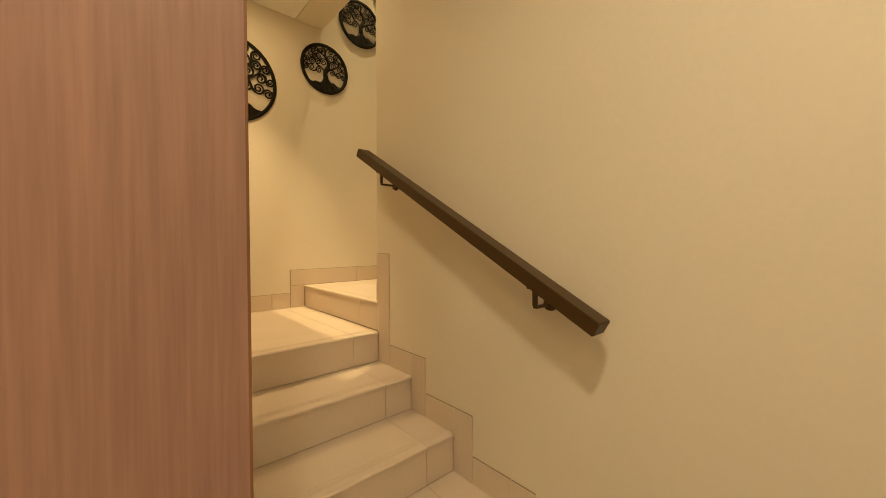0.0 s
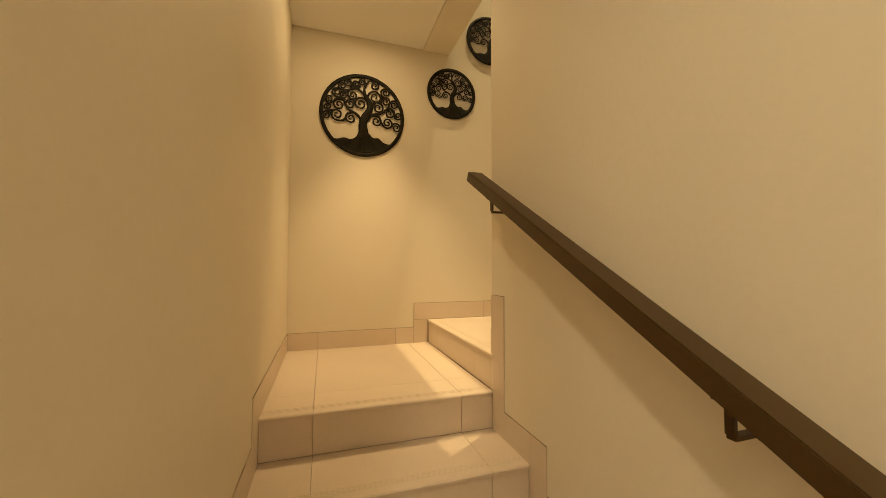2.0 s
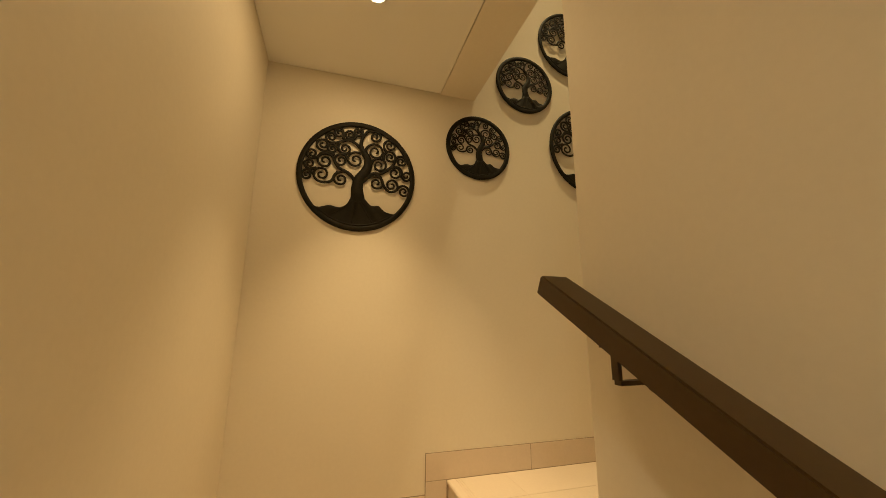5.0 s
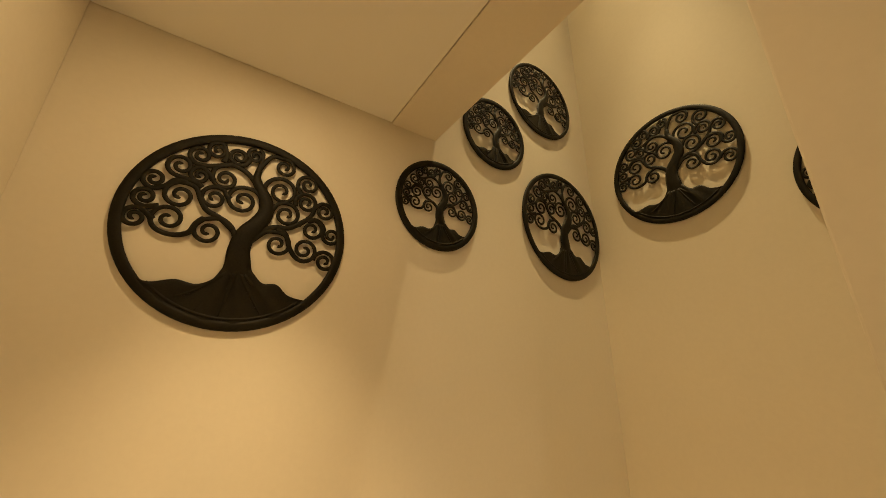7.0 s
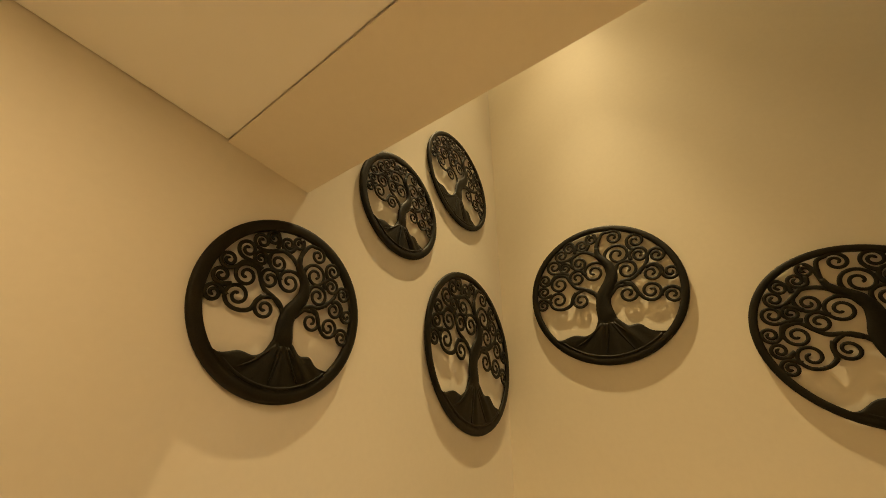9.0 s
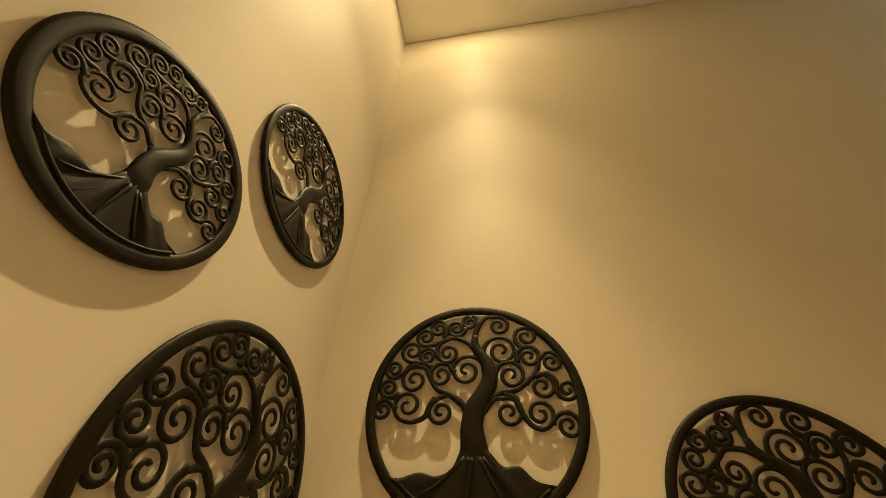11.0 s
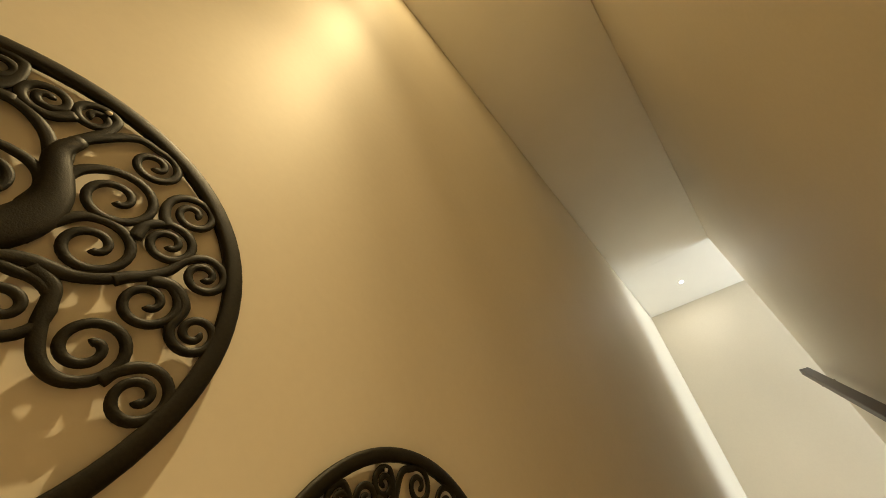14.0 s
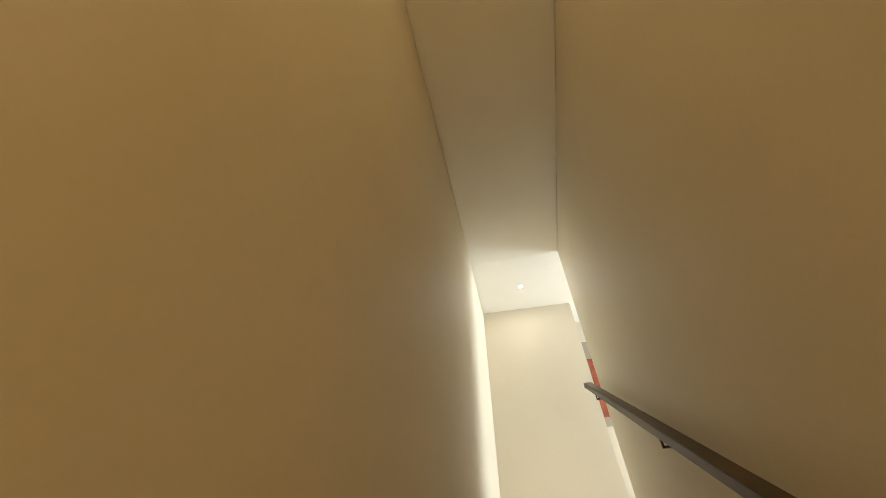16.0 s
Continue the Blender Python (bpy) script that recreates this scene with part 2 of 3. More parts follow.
wall_with_hole("wall_upper_window", -3.25, -3.1, -8.2, 0.15, UPFLOOR, TOP, -6.35, -4.75, 3.2, 5.1, PAINT, "cream upper wall with a wide window opening")

# ---- stair ----


def tread_bm(x0, x1, depth, grooves=True):
    """A tile with a rounded nosing at y = 0 that reaches back to y = depth; its top is at z = 0."""
    prof = [(0.0, -0.018), (-0.001, -0.006), (0.002, -0.002), (0.006, 0.0)]
    if grooves:
        for g in (0.040, 0.052, 0.064):
            prof += [(g, 0.0), (g + 0.001, -0.0014), (g + 0.003, -0.0014), (g + 0.004, 0.0)]
    prof += [(depth, 0.0), (depth, -0.018)]
    bm = bmesh.new()
    a = [bm.verts.new((x0, y, z)) for y, z in prof]
    b = [bm.verts.new((x1, y, z)) for y, z in prof]
    bm.faces.new(a)
    bm.faces.new(b)
    for i in range(len(prof)):
        j = (i + 1) % len(prof)
        bm.faces.new((a[i], a[j], b[j], b[i]))
    return bm


mesh_store = {}


def piece(name, key, make, mat, parent, place, turn=0.0):
    """An object of its own on a shared mesh."""
    if key not in mesh_store:
        bm = make()
        bmesh.ops.recalc_face_normals(bm, faces=bm.faces)
        me = bpy.data.meshes.new(name)
        bm.to_mesh(me)
        bm.free()
        me.materials.append(mat)
        mesh_store[key] = me
    ob = new(name, mesh_store[key])
    ob.parent = parent
    ob.matrix_world = pose(*place, 0, 0, turn)
    return ob


GAP = 0.0009
COLS = [(LEFT + 0.004, -0.788), (-0.788, -0.156), (-0.156, -0.002)]


def stair_core(name, blocks, label):
    bm = bmesh.new()
    for lo, hi in blocks:
        box_bm(lo, hi, bm=bm)
    return tagged(link_mesh(name, bm, GROUT), label, "stairs")


blocks = []
for i in range(6):
    z = -i * RISE
    back = 0.0 if i == 0 else NOSE[i - 1] + 0.012
    blocks.append(((LEFT, NOSE[i] + 0.012, -1.3), (MID0 + (0.006 if i == 0 else 0.0), back, z - 0.014)))
stair_lower = stair_core("stair_lower_flight", blocks, "lower stair flight with cream tiled treads and risers")

for i in range(1, 6):
    z = -i * RISE
    depth = NOSE[i - 1] + 0.010 - NOSE[i]
    for c0, c1 in COLS:
        w = c1 - c0 - 2 * GAP
        piece("tread_tile", ("tread", round(w, 4), round(depth, 3)), lambda: tread_bm(0, w, depth - 0.002), TILE, stair_lower, (c0 + GAP, NOSE[i], z))
for i in range(6):
    z = -i * RISE
    for c0, c1 in COLS:
        w = c1 - c0 - 2 * GAP
        piece("riser_tile", ("riser", round(w, 4)), lambda: box_bm((0, 0.007, -RISE + 0.002), (w, 0.0125, -0.0195), 0.0008), TILE, stair_lower, (c0 + GAP, NOSE[i], z))
# landing tiles: a grooved front row, a full tile row and a cut back row
ROWS = [(FRONT, -0.885), (-0.885, -0.075), (-0.075, -0.002)]
for r, (r0, r1) in enumerate(ROWS):
    for c0, c1 in COLS:
        w, d = c1 - c0 - 2 * GAP, r1 - r0 - 2 * GAP
        if r == 0:
            piece("tread_tile", ("land0", round(w, 4)), lambda: tread_bm(0, w, d + GAP), TILE, stair_lower, (c0 + GAP, r0, 0))
        else:
            piece("floor_tile", ("land", r, round(w, 4)), lambda: box_bm((0, 0, -0.016), (w, d, 0), 0.0008), TILE, stair_lower, (c0 + GAP, r0 + GAP, 0))

# upper landing, one riser higher, and the upper flight behind the middle wall
STEP_X = -0.006
UP_GO = 0.274
UPN = [FRONT - UP_GO * i for i in range(15)]
blocks = [((STEP_X + 0.0125, FRONT - 0.0065, -0.3), (WALL_B, 0, RISE - 0.014))]
for i in range(15):
    z = RISE * (2 + i)
    far = UPN[i + 1] if i < 14 else UPN[14] - 0.02
    blocks.append(((MID1, far - 0.004, max(-1.2, z - 0.6)), (WALL_B, UPN[i] - 0.012, z - 0.014)))
stair_upper = stair_core("stair_upper_flight", blocks, "upper stair flight and landing with cream tiled treads")
ROWS2 = [(FRONT + 0.004, -0.885), (-0.885, -0.252), (-0.252, -0.002)]
for r0, r1 in ROWS2:
    d = r1 - r0 - 2 * GAP
    piece("tread_tile", ("side", round(d, 3)), lambda: tread_bm(0, d, 0.30), TILE, stair_upper, (STEP_X, r1 - GAP, RISE), -90)
    piece("riser_tile", ("side_riser", round(d, 3)), lambda: box_bm((0, 0.007, -RISE + 0.002), (d, 0.0125, -0.0195), 0.0008), TILE, stair_upper, (STEP_X, r1 - GAP, RISE), -90)
    for x0, x1 in ((STEP_X + 0.30, 0.93), (0.93, WALL_B - 0.003)):
        piece("floor_tile", ("land2", round(x1 - x0, 3), round(d, 3)), lambda: box_bm((0, 0, -0.016), (x1 - x0 - 2 * GAP, d, 0), 0.0008), TILE, stair_upper, (x0 + GAP, r0 + GAP, RISE))
for i in range(15):
    z = RISE * (2 + i)
    for x0, x1 in ((MID1 + 0.003, 0.775), (0.775, WALL_B - 0.003)):
        w = x1 - x0 - 2 * GAP
        if i < 14:
            piece("tread_tile", ("up", round(w, 3)), lambda: tread_bm(0, w, UP_GO + 0.008), TILE, stair_upper, (x1 - GAP, UPN[i], z), 180)
        piece("riser_tile", ("up_riser", round(w, 3)), lambda: box_bm((0, 0.007, -RISE + 0.002), (w, 0.0125, -0.0195), 0.0008), TILE, stair_upper, (x1 - GAP, UPN[i], z), 180)


# ---- skirting of cut tiles, stepping with the stair ----
SK, SKT = 0.115, 0.005


def skirting(name, label):
    return tagged(new(name), label, "skirting", kind="structure")


def skirt_piece(parent, lo, hi):
    part("skirting_tile", box_bm(lo, hi, 0.0015), TILE, parent)


def stepped_skirt(name, x0, x1, first_top, label):
    """Along the lower flight on a wall face; x0..x1 is its thickness, first_top the level reached at the landing edge."""
    sk = skirting(name, label)
    for i in range(6):
        lower = -RISE * (i + 1)
        top = (first_top if i == 0 else -RISE * i) + SK
        skirt_piece(sk, (x0, NOSE[i] - 0.11, lower + 0.001), (x1, NOSE[i] - 0.001, top))
        if i < 5:
            skirt_piece(sk, (x0, NOSE[i + 1], lower + 0.001), (x1, NOSE[i] - 0.112, lower + SK))
    skirt_piece(sk, (x0, -4.2, FLOOR0 + 0.001), (x1, NOSE[5] - 0.112, FLOOR0 + SK))
    gl = bmesh.new()
    for i in range(6):
        lower = -RISE * (i + 1)
        top = (first_top if i == 0 else -RISE * i) + SK
        inner = (x0 + 0.0008, x1) if x0 > -0.5 else (x0, x1 - 0.0008)
        box_bm((inner[0], NOSE[i] - 0.108, lower + 0.001), (inner[1], NOSE[i] - 0.003, top + 0.0020), bm=gl)
        if i < 5:
            box_bm((inner[0], NOSE[i + 1] + 0.001, lower + 0.002), (inner[1], NOSE[i] - 0.112, lower + SK + 0.0020), bm=gl)
    part("grout_line", gl, GROUT, sk, "thin dark joint behind the skirting tiles")
    return sk


sk = stepped_skirt("baseboard_middle_wall", MID0 - SKT, MID0, 0.329, "stepped cream tile skirting on the wall below the handrail")
skirt_piece(sk, (MID0 - SKT, FRONT, RISE + 0.001), (MID0, WALL_TIP - 0.0005, 0.329 + SK))
skirt_piece(sk, (MID0 - SKT, WALL_TIP, RISE + 0.001), (MID1 + SKT, WALL_TIP + SKT, RISE + SK))
sk = stepped_skirt("baseboard_stair_side", LEFT, LEFT + SKT, 0.0, "stepped cream tile skirting on the side wall")
for a, b in ((FRONT, -0.885), (-0.885, -SKT)):
    skirt_piece(sk, (LEFT, a + 0.001, 0.001), (LEFT + SKT, b - 0.001, SK))
gl = box_bm((LEFT, FRONT + 0.002, 0.002), (LEFT + SKT - 0.0008, 0, SK + 0.0025))
part("grout_line", gl, GROUT, sk)
sk = skirting("baseboard_end_wall", "cream tile skirting on the landing end wall")
for a, b in ((LEFT + SKT, -0.788), (-0.788, -0.25), (-0.25, -0.114)):
    skirt_piece(sk, (a + 0.001, -SKT, 0.001), (b - 0.001, 0, SK))
skirt_piece(sk, (-0.112, -SKT, 0.001), (STEP_X - 0.002, 0, RISE + 0.001))
for a, b in ((-0.112, 0.452), (0.452, 1.068), (1.068, WALL_B - SKT)):
    skirt_piece(sk, (a + 0.001, -SKT, RISE + 0.003), (b - 0.001, 0, RISE + SK + 0.008))
gl = box_bm((LEFT + SKT, -SKT + 0.0008, 0.002), (-0.113, 0, SK + 0.0025))
box_bm((-0.1145, -SKT + 0.0008, 0.002), (WALL_B - SKT, 0, RISE + SK + 0.0105), bm=gl)
part("grout_line", gl, GROUT, sk)
sk = skirting("baseboard_outer_wall", "cream tile skirting on the outer landing wall")
for a, b in ((FRONT, -0.5), (-0.5, 0)):
    skirt_piece(sk, (WALL_B - SKT, a + 0.001, RISE + 0.001), (WALL_B, b - 0.001, RISE + SK + 0.008))

# ---- veneer panel at the foot of the stair ----
panel = tagged(new("veneer_panel"), "tall pinkish wood veneer panel beside the stair opening", "wall panel")
panel.matrix_world = pose(-0.976, -2.356, FLOOR0)
H = SOFFIT - FLOOR0 - 0.004
part("panel_face", box_bm((-1.5, -0.034, 0.0), (0.0, -0.004, H), 0.004), VENEER, panel)
# side return of the panel, coloured as it looks in shade
part("edge_strip", box_bm((-0.006, -0.0335, 0.001), (0.0015, 0.0, H - 0.001), 0.001), VENEER_SHADED_EDGE, panel, "brown edge strip with its shade put into the colour")

# ---- handrails ----


def oblique_box(p, q, half_x, half_v, end_cut=0.0):
    """A square bar in a plane of constant x from p to q, square to its own run."""
    p, q = Vector(p), Vector(q)
    d = (q - p).normalized()
    up = Vector((1, 0, 0)).cross(d)
    if up.z < 0:
        up = -up
    bm = bmesh.new()
    vs = []
    for c in (p, q):
        for sx, sv in ((-1, -1), (1, -1), (1, 1), (-1, 1)):
            vs.append(bm.verts.new(c + Vector((sx * half_x, 0, 0)) + up * (sv * half_v)))
    for f in ((0, 1, 2, 3), (7, 6, 5, 4), (0, 4, 5, 1), (1, 5, 6, 2), (2, 6, 7, 3), (3, 7, 4, 0)):
        bm.faces.new([vs[k] for k in f])
    bmesh.ops.bevel(bm, geom=list(bm.edges), offset=0.003, segments=2, affect="EDGES")
    return bm


def bracket(parent, wall_x, side, rail_x, y, z_rail):
    """A flat U-shaped arm from a round wall plate to the rail's underside; side is the way out of the wall."""
    b = part("bracket", bracket_arm(wall_x, side, rail_x, y, z_rail), BRONZE, parent, "bent flat-bar bracket")
    bm = bmesh.new()
    bmesh.ops.create_cone(bm, cap_ends=True, segments=20, radius1=0.024, radius2=0.021, depth=0.012,
                          matrix=Matrix.Translation((wall_x + side * 0.006, y, z_rail - 0.064)) @ Matrix.Rotation(radians(90) * side, 4, "Y"))
    part("wall_plate", bm, BRONZE, b, "round wall plate")


def bracket_arm(wall_x, side, rail_x, y, z_rail):
    bm = bmesh.new()
    x_in = wall_x + side * 0.012
    lo, hi = min(x_in, rail_x), max(x_in, rail_x)
    box_bm((lo, y - 0.008, z_rail - 0.068), (hi + 0.004, y + 0.008, z_rail - 0.060), bm=bm)
    box_bm((rail_x - 0.004, y - 0.008, z_rail - 0.0595), (rail_x + 0.004, y + 0.008, z_rail - 0.004), bm=bm)
    box_bm((rail_x - 0.016, y - 0.022, z_rail - 0.0045), (rail_x + 0.016, y + 0.022, z_rail + 0.004), bm=bm)
    return bm


def handrail(name, label, p, q, wall_x, side, ys):
    ob = tagged(new(name), label, "handrail", group="stair handrails")
    ob.matrix_world = Matrix.Translation(p)
    inv = ob.matrix_world.inverted()
    bar = part("rail", oblique_box(p, q, 0.035, 0.0225), BRONZE, ob)
    slope = (q[2] - p[2]) / (q[1] - p[1])
    for y in ys:
        zr = p[2] + slope * (y - p[1]) - 0.0215 / math.cos(math.atan(slope))
        bracket(ob, wall_x, side, p[0], y, zr)
    for c in ob.children:
        c.matrix_parent_inverse = inv
    return ob


RAIL_SLOPE = 0.5533
handrail("handrail_lower", "dark bronze square handrail rising along the wall", (-0.093, -1.103, 0.997), (-0.093, -2.428, 0.997 - 1.325 * RAIL_SLOPE), MID0, -1, (-1.29, -2.21))
handrail("handrail_upper", "dark bronze square handrail along the upper flight", (0.256, -5.0, 3.69), (0.256, -1.30, 3.69 - 3.70 * 0.60), MID1, 1, (-4.75, -3.5, -1.6))

# ---- downlights ----


def downlight(place, glass, radius, label):
    ob = tagged(new("recessed_downlight"), label, "downlight", group="recessed downlights")
    ob.matrix_world = Matrix.Translation(place)
    bm = bmesh.new()
    n = 28
    prof = [(radius * 0.74, -0.001), (radius * 0.80, -0.006), (radius * 0.98, -0.005), (radius, -0.001)]
    rings = [[bm.verts.new((r * math.cos(2 * math.pi * k / n), r * math.sin(2 * math.pi * k / n), z)) for k in range(n)] for r, z in prof]
    for a, b in zip(rings, rings[1:]):
        for k in range(n):
            bm.faces.new((a[k], a[(k + 1) % n], b[(k + 1) % n], b[k]))
    part("trim_ring", bm, WHITE_TRIM, ob, smooth=True)
    bm = bmesh.new()
    bmesh.ops.create_cone(bm, cap_ends=True, segments=24, radius1=radius * 0.75, radius2=radius * 0.72, depth=0.003, matrix=Matrix.Translation((0, 0, -0.002)))
    part("lamp_glass", bm, glass, ob, "glowing lamp glass")
    return ob


downlight(SOFFIT_LIGHT, LAMP_WARM, 0.045, "small round warm downlight in the stair ceiling")
# fixtures for the unseen entry lamps; all but the first are invented
for place in ENTRY_AND_FILL_LIGHTS:
    downlight(place, LAMP_WARM, 0.045, "small round warm unseen downlight added in the entry ceiling")
downlight(SHAFT_LIGHT, LAMP_WARM, 0.05, "small round warm downlight high over the landing")
downlight(HALL_LIGHT, LAMP_NEUTRAL, 0.036, "small round white downlight in the hall ceiling")

# ---- carved round tree plaques ----
# scrolls: centre u, v, radius, angle where the scroll leaves its circle, turning way, then the line to its branch
TREE_LEFT = [
    (-0.289, -0.100, 0.105, 100, -1, [(-0.202, 0.043), (-0.116, -0.015), (-0.051, -0.127)]),
    (-0.600, -0.038, 0.118, 262, 1, [(-0.520, -0.179), (-0.432, -0.138), (-0.390, -0.042), (-0.337, 0.024)]),
    (-0.832, -0.074, 0.078, 80, -1, [(-0.760, -0.017), (-0.707, -0.069)]),
    (-0.557, 0.202, 0.112, 85, -1, [(-0.451, 0.308), (-0.395, 0.199), (-0.329, 0.104), (-0.212, 0.049), (-0.096, -0.045)]),
    (-0.766, 0.313, 0.078, 270, 1, [(-0.680, 0.262), (-0.613, 0.338), (-0.527, 0.344)]),
    (-0.799, 0.128, 0.076, 265, 1, [(-0.759, 0.039), (-0.685, 0.060)]),
]
TREE_CROWN = [
    (-0.295, 0.242, 0.102, 60, -1, [(-0.201, 0.300), (-0.166, 0.265)]),
    (-0.053, 0.276, 0.125, 80, -1, [(0.057, 0.396), (0.109, 0.331), (0.122, 0.240)]),
    (-0.236, 0.464, 0.094, 175, -1, [(-0.322, 0.570), (-0.194, 0.631), (-0.055, 0.582), (0.043, 0.478), (0.102, 0.404)]),
    (-0.442, 0.441, 0.073, 90, -1, [(-0.367, 0.478), (-0.331, 0.419)]),
    (-0.602, 0.499, 0.096, 265, 1, [(-0.542, 0.377), (-0.454, 0.356), (-0.407, 0.321)]),
    (-0.470, 0.655, 0.084, 255, 1, [(-0.409, 0.556), (-0.303, 0.591), (-0.196, 0.640)]),
    (-0.340, 0.750, 0.078, 70, -1, [(-0.265, 0.727), (-0.275, 0.639)]),
    (-0.154, 0.742, 0.075, 260, 1, [(-0.096, 0.666), (-0.053, 0.743)]),
    (-0.011, 0.802, 0.073, 50, -1, [(0.058, 0.764), (0.047, 0.692), (0.031, 0.611)]),
]
TREE_RIGHT = [
    (0.282, 0.752, 0.094, 110, 1, [(0.149, 0.845), (0.073, 0.729), (0.032, 0.603), (0.071, 0.496)]),
    (0.287, 0.467, 0.130, 120, 1, [(0.137, 0.527), (0.121, 0.438), (0.166, 0.349)]),
    (0.546, 0.616, 0.096, 190, 1, [(0.459, 0.527), (0.502, 0.483)]),
    (0.549, 0.398, 0.092, 110, 1, [(0.437, 0.431), (0.438, 0.341)]),
    (0.746, 0.337, 0.086, 110, 1, [(0.644, 0.364), (0.611, 0.265), (0.513, 0.156), (0.395, 0.077), (0.266, 0.058), (0.148, -0.001)]),
    (0.361, 0.217, 0.116, 120, 1, [(0.242, 0.285), (0.208, 0.190), (0.199, 0.115)]),
    (0.633, 0.104, 0.104, 110, 1, [(0.528, 0.175), (0.489, 0.127)]),
    (0.845, 0.071, 0.082, 195, -1, [(0.755, 0.155), (0.673, 0.222), (0.582, 0.198)]),
    (0.315, -0.118, 0.112, 110, 1, [(0.196, -0.004), (0.124, -0.073), (0.052, -0.151)]),
    (0.579, -0.133, 0.106, 275, -1, [(0.500, -0.227), (0.430, -0.128), (0.380, 0.001), (0.290, 0.046)]),
    (0.797, -0.230, 0.092, 100, 1, [(0.700, -0.166), (0.670, -0.221)]),
]


def scroll_bm(u, v, r, leave, way, tail):
    pts, wid = [], []
    turns, n = 1.52, 38
    r = r * 1.17
    for k in range(n + 1):
        f = k / n
        a = radians(leave) - way * (1 - f) * turns * 2 * math.pi
        rr = r * (0.12 + 0.88 * f ** 0.8)
        pts.append(Vector((u + rr * math.cos(a), v + rr * math.sin(a))))
        wid.append(0.0170 + 0.0055 * f)
    line = smooth_line([pts[-4], pts[-1]] + [Vector(p) for p in tail], 6)[7:]
    for k, p in enumerate(line):
        pts.append(p)
        wid.append(0.0225 + 0.008 * (k + 1) / len(line))
    bm = bmesh.new()
    return tube(bm, pts, wid, 0.016, 8, 0.036)


def plaque(inner, tree):
    """A plaque of radius 1, its back at z = 0; inner is the rim's inner radius, tree the tree's size."""
    ob = tagged(new("tree_plaque"), "round black carved wood tree plaque hung on the wall", "wall decoration", group="tree plaques on the stair walls")
    bm = bmesh.new()
    n = 72
    wide = 1 - inner
    prof = [(inner, 0.006), (inner, 0.040), (inner + 0.07 * wide, 0.050), (inner + 0.33 * wide, 0.056), (inner + 0.73 * wide, 0.054), (0.994, 0.044), (1.0, 0.022), (0.994, 0.004)]
    rings = [[bm.verts.new((r * math.cos(2 * math.pi * k / n), r * math.sin(2 * math.pi * k / n), z)) for r, z in prof] for k in range(n)]
    for k in range(n):
        a, b = rings[k], rings[(k + 1) % n]
        for j in range(len(prof)):
            i = (j + 1) % len(prof)
            bm.faces.new((a[j], a[i], b[i], b[j]))
    part("rim", bm, IRON, ob, "rounded outer rim", smooth=True)

    def sized(bm):
        bmesh.ops.scale(bm, vec=(tree, tree, 1), verts=bm.verts)
        return bm

    # mound
    top = smooth_line([(-0.725, -0.585), (-0.625, -0.617), (-0.45, -0.575), (-0.30, -0.60), (-0.18, -0.54), (-0.10, -0.40), (0.0, -0.34), (0.12, -0.42),
                       (0.23, -0.53), (0.36, -0.53), (0.48, -0.63), (0.65, -0.665)], 7)
    bm = bmesh.new()
    cols, nrow = [], 13
    for p in top:
        a = min(-math.sqrt(max(0.0, 0.93 ** 2 - p.x ** 2)), p.y - 0.01)
        col = []
        for s in range(nrow):
            f = s / (nrow - 1)
            y = p.y + (a - p.y) * f
            phi = math.atan2(p.x, -(y + 0.26))
            wave = math.sin(11 * phi + 1.2 * math.sin(3 * phi)) + 0.5 * math.sin(23 * phi + 1.0)
            fade = min(1.0, 3 * f) * (1 - 0.65 * f)
            edge = 0.010 * math.sin(math.pi * min(1.0, 0.25 + 2.5 * f) / 2)
            col.append(bm.verts.new((p.x, y, 0.038 + edge + 0.015 * wave * fade)))
        cols.append(col)
    low = [bm.verts.new((c[0].co.x, c[0].co.y, 0.006)) for c in cols]
    for i in range(len(cols) - 1):
        for s in range(nrow - 1):
            bm.faces.new((cols[i][s], cols[i + 1][s], cols[i + 1][s + 1], cols[i][s + 1]))
        bm.faces.new((cols[i][0], low[i], low[i + 1], cols[i + 1][0]))
    part("mound", sized(bm), IRON, ob, "carved mound with root ridges", smooth=True)
    # inner line of the rim under the mound
    arc = [Vector((0.90 * math.cos(t), 0.90 * math.sin(t))) for t in np.linspace(radians(-136), radians(-50), 30)]
    part("rim_bead", tube(bmesh.new(), [p * (inner - 0.018) / 0.90 for p in arc], [0.014] * 30, 0.014, 6, 0.050), IRON, ob, smooth=True)
    # trunk
    line = smooth_line([(0.005, -0.50), (0.0, -0.38), (-0.012, -0.23), (0.02, -0.08), (0.105, 0.05), (0.163, 0.18), (0.157, 0.31), (0.100, 0.42), (0.035, 0.525), (0.04, 0.64)], 5)
    w = np.interp(np.linspace(0, 1, len(line)), [0, 0.11, 0.24, 0.38, 0.5, 0.62, 0.73, 0.82, 0.9, 1], [0.15, 0.118, 0.100, 0.094, 0.084, 0.072, 0.060, 0.052, 0.042, 0.030])
    bm = tube(bmesh.new(), line, list(w), 0.032, 10, 0.034)
    for v in bm.verts:
        v.co.z -= 0.020 * min(1.0, max(0.0, (-0.36 - v.co.y) / 0.14))
    part("trunk", sized(bm), IRON, ob, "bent tree trunk", smooth=True)
    # carved roots that fan out from the foot of the trunk over the mound
    for end, bend, fat in (((-0.47, -0.74), 0.05, 0.022), ((-0.27, -0.83), 0.03, 0.026), ((-0.08, -0.87), 0.0, 0.028), ((0.10, -0.87), 0.0, 0.026),
                           ((0.25, -0.83), -0.03, 0.022), ((0.42, -0.76), -0.05, 0.018)):
        foot = Vector((end[0] * 0.16, -0.47))
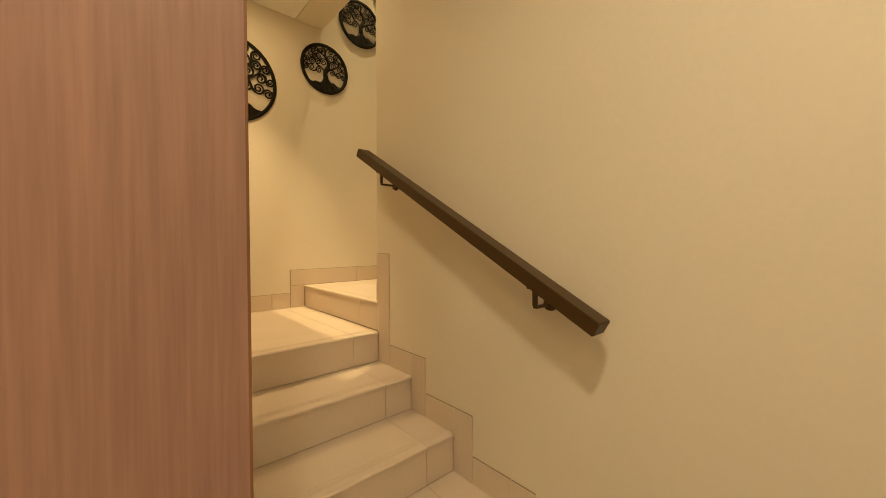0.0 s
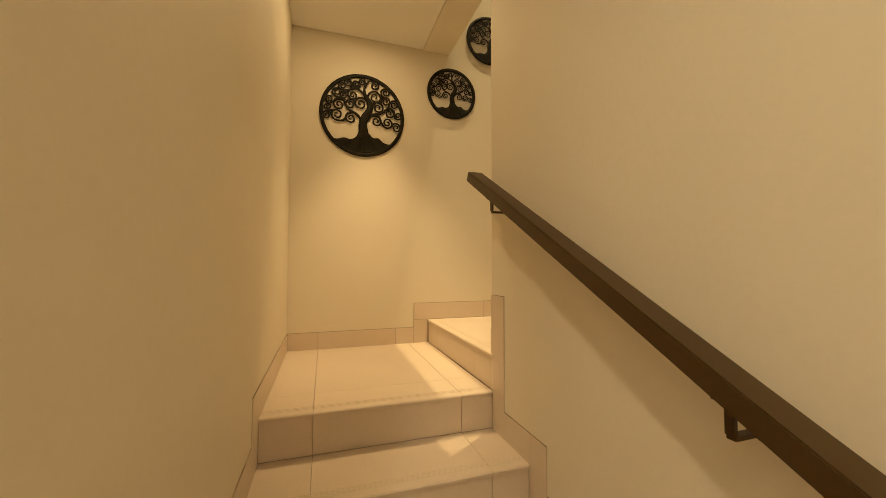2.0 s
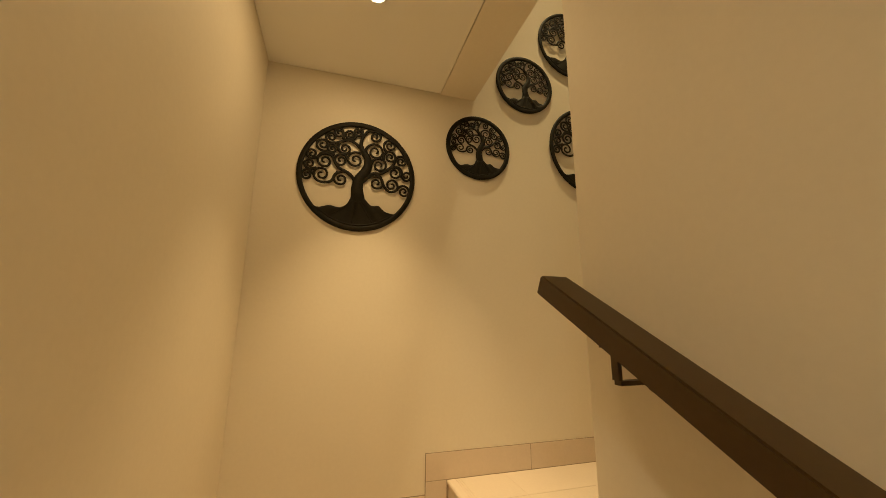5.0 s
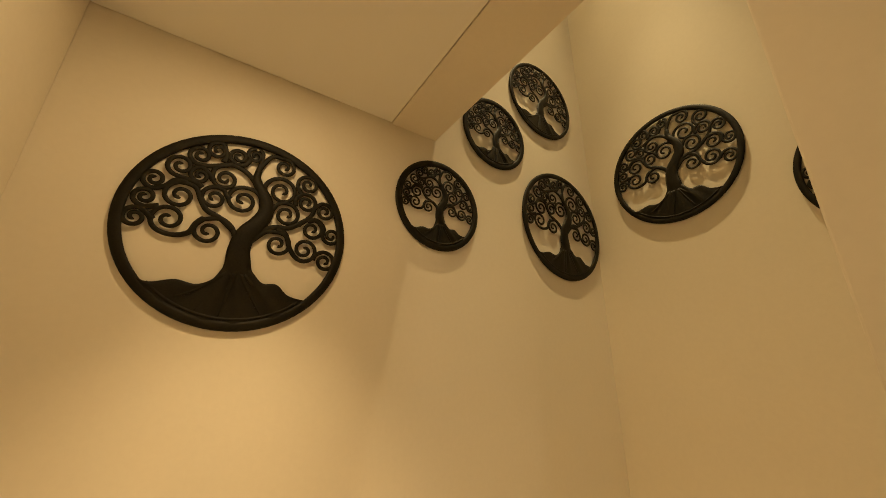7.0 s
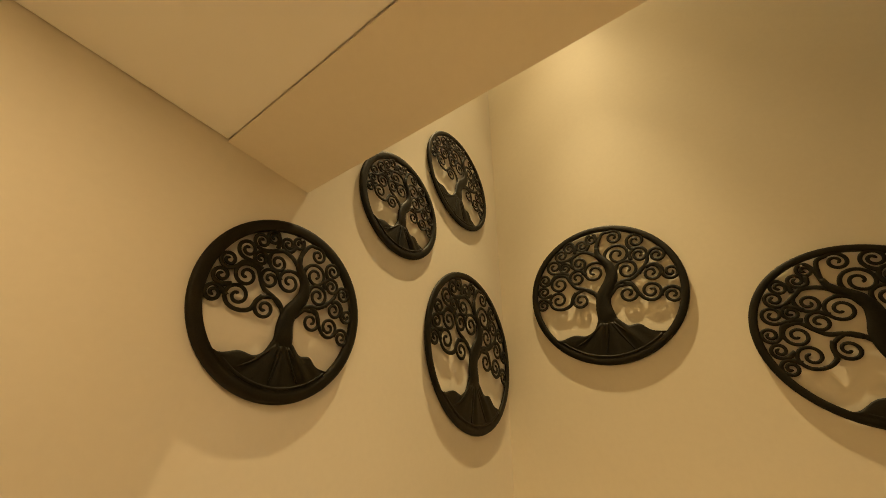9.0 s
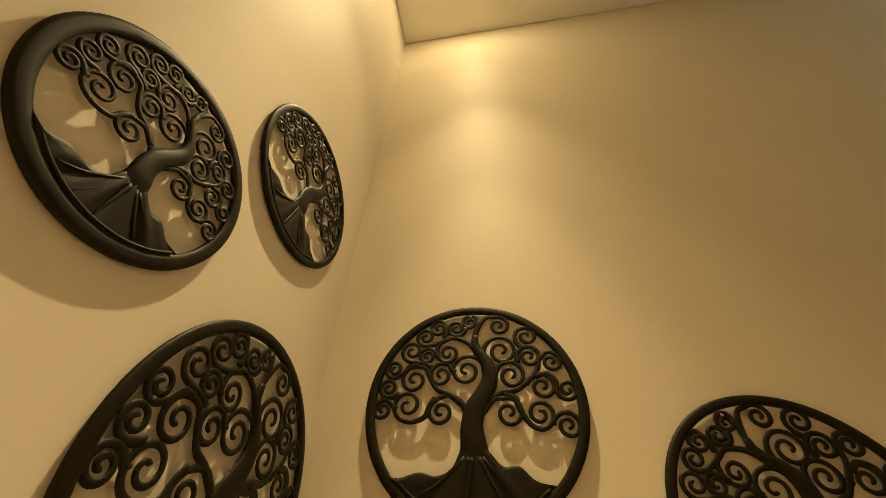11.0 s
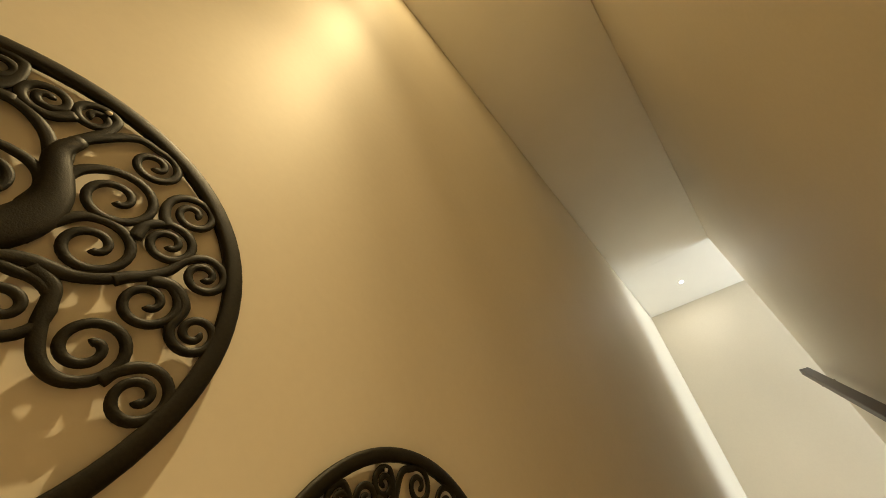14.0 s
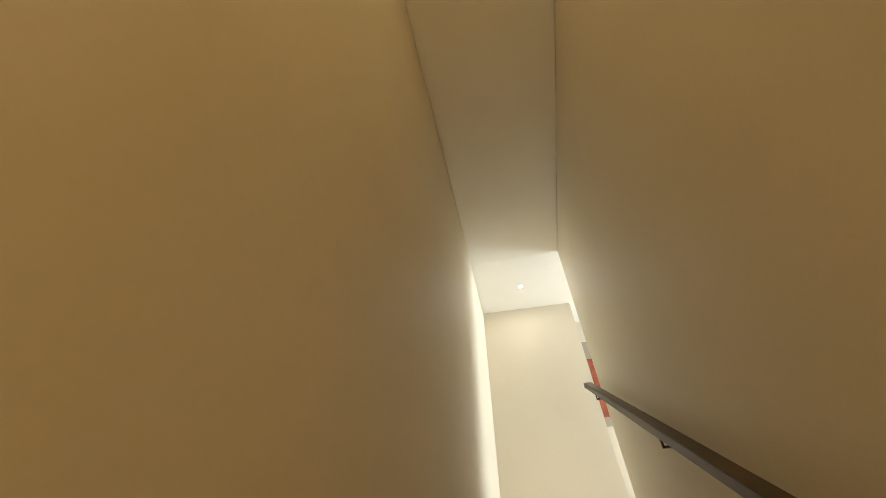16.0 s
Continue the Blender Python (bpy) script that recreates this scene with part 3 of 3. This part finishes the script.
        half = (foot + Vector(end)) * 0.5 + Vector((-bend * 0.4, -abs(bend)))
        path = smooth_line([foot, half, end], 6)
        part("root", sized(tube(bmesh.new(), path, [fat * (0.95 - 0.7 * k / len(path)) for k in range(len(path))], 0.011, 6, 0.044)), IRON, ob, smooth=True)
    for spec in TREE_LEFT + TREE_CROWN + TREE_RIGHT:
        part("scroll_branch", sized(scroll_bm(*spec)), IRON, ob, smooth=True)
    for a in (90, 215, 325):
        bm = bmesh.new()
        c = 0.5 * (inner + 1)
        bmesh.ops.create_cone(bm, cap_ends=True, segments=10, radius1=0.025, radius2=0.025, depth=0.05,
                              matrix=Matrix.Translation((c * math.cos(radians(a)), c * math.sin(radians(a)), -0.004)))
        part("wall_spacer", bm, IRON, ob, "small pad that holds it off the wall")
    bm = bmesh.new()
    bmesh.ops.create_uvsphere(bm, u_segments=10, v_segments=6, radius=0.014, matrix=Matrix.Translation((0.0, 0.865 * tree, 0.056)))
    part("nail_head", bm, STEEL, ob, "small bright nail head")
    return ob


def on_end_wall(x, z, r, turn=0.0):
    return pose(x, -0.004, z, 90) @ pose(0, 0, 0, 0, 0, turn) @ Matrix.Diagonal((r, r, 0.21, 1))


def on_outer_wall(y, z, r, turn=0.0):
    return pose(WALL_B - 0.004, y, z, 90, 0, -90) @ pose(0, 0, 0, 0, 0, turn) @ Matrix.Diagonal((r, r, 0.21, 1))


large = plaque(0.912, 1.0)
small = plaque(0.868, 0.945)
PLAQUES = [
    (large, on_end_wall(0.885, 2.805, 0.253, -8), "round black carved tree plaque hung highest and tilted"),
    (large, on_end_wall(0.977, 2.024, 0.305), "large round black carved tree plaque near the wall corner"),
    (large, on_outer_wall(-0.4635, 2.270, 0.304, -1.2), "large round black carved tree plaque on the outer wall"),
    (large, on_outer_wall(-1.139, 1.988, 0.265, 18), "round black carved tree plaque, tilted, beside the upper flight"),
    (small, on_end_wall(0.511, 2.420, 0.201, 3), "small round black carved tree plaque half hidden by the beam"),
]
for source, m, label in PLAQUES:
    tagged(copy_thing(source, m), label)
large.matrix_basis = on_end_wall(-0.501, 1.667, 0.3036, 1.2)
large["label"] = "large round black carved tree plaque above the landing"
small.matrix_basis = on_end_wall(0.1835, 1.9295, 0.202, 4)
small["label"] = "small round black carved tree plaque beside the landing opening"

# ---- upper hall ----
win = tagged(new("window_upper_room"), "wide white framed window of the upper room", "window", kind="structure")
win.matrix_world = Matrix.Translation((-3.17, -5.55, 3.2))
for lo, hi in (((-0.03, -0.8, 0), (0.03, 0.8, 0.06)), ((-0.03, -0.8, 1.84), (0.03, 0.8, 1.90)), ((-0.03, -0.8, 0.06), (0.03, -0.74, 1.84)),
               ((-0.03, 0.74, 0.06), (0.03, 0.8, 1.84)), ((-0.03, -0.03, 0.06), (0.03, 0.03, 1.84))):
    part("window_frame", box_bm(lo, hi, 0.004), PLASTIC, win)
pic = tagged(new("framed_picture"), "framed rust red abstract picture on the corridor wall", "picture")
pic.matrix_world = Matrix.Translation((-0.56, -6.598, 4.44))
part("mount", box_bm((-0.58, 0.0, -0.60), (0.50, 0.014, 0.60), 0.003), ART_MAT, pic, "grey picture mount")
part("canvas", box_bm((-0.46, 0.0145, -0.49), (0.46, 0.024, 0.32), 0.002), ART_RED, pic)
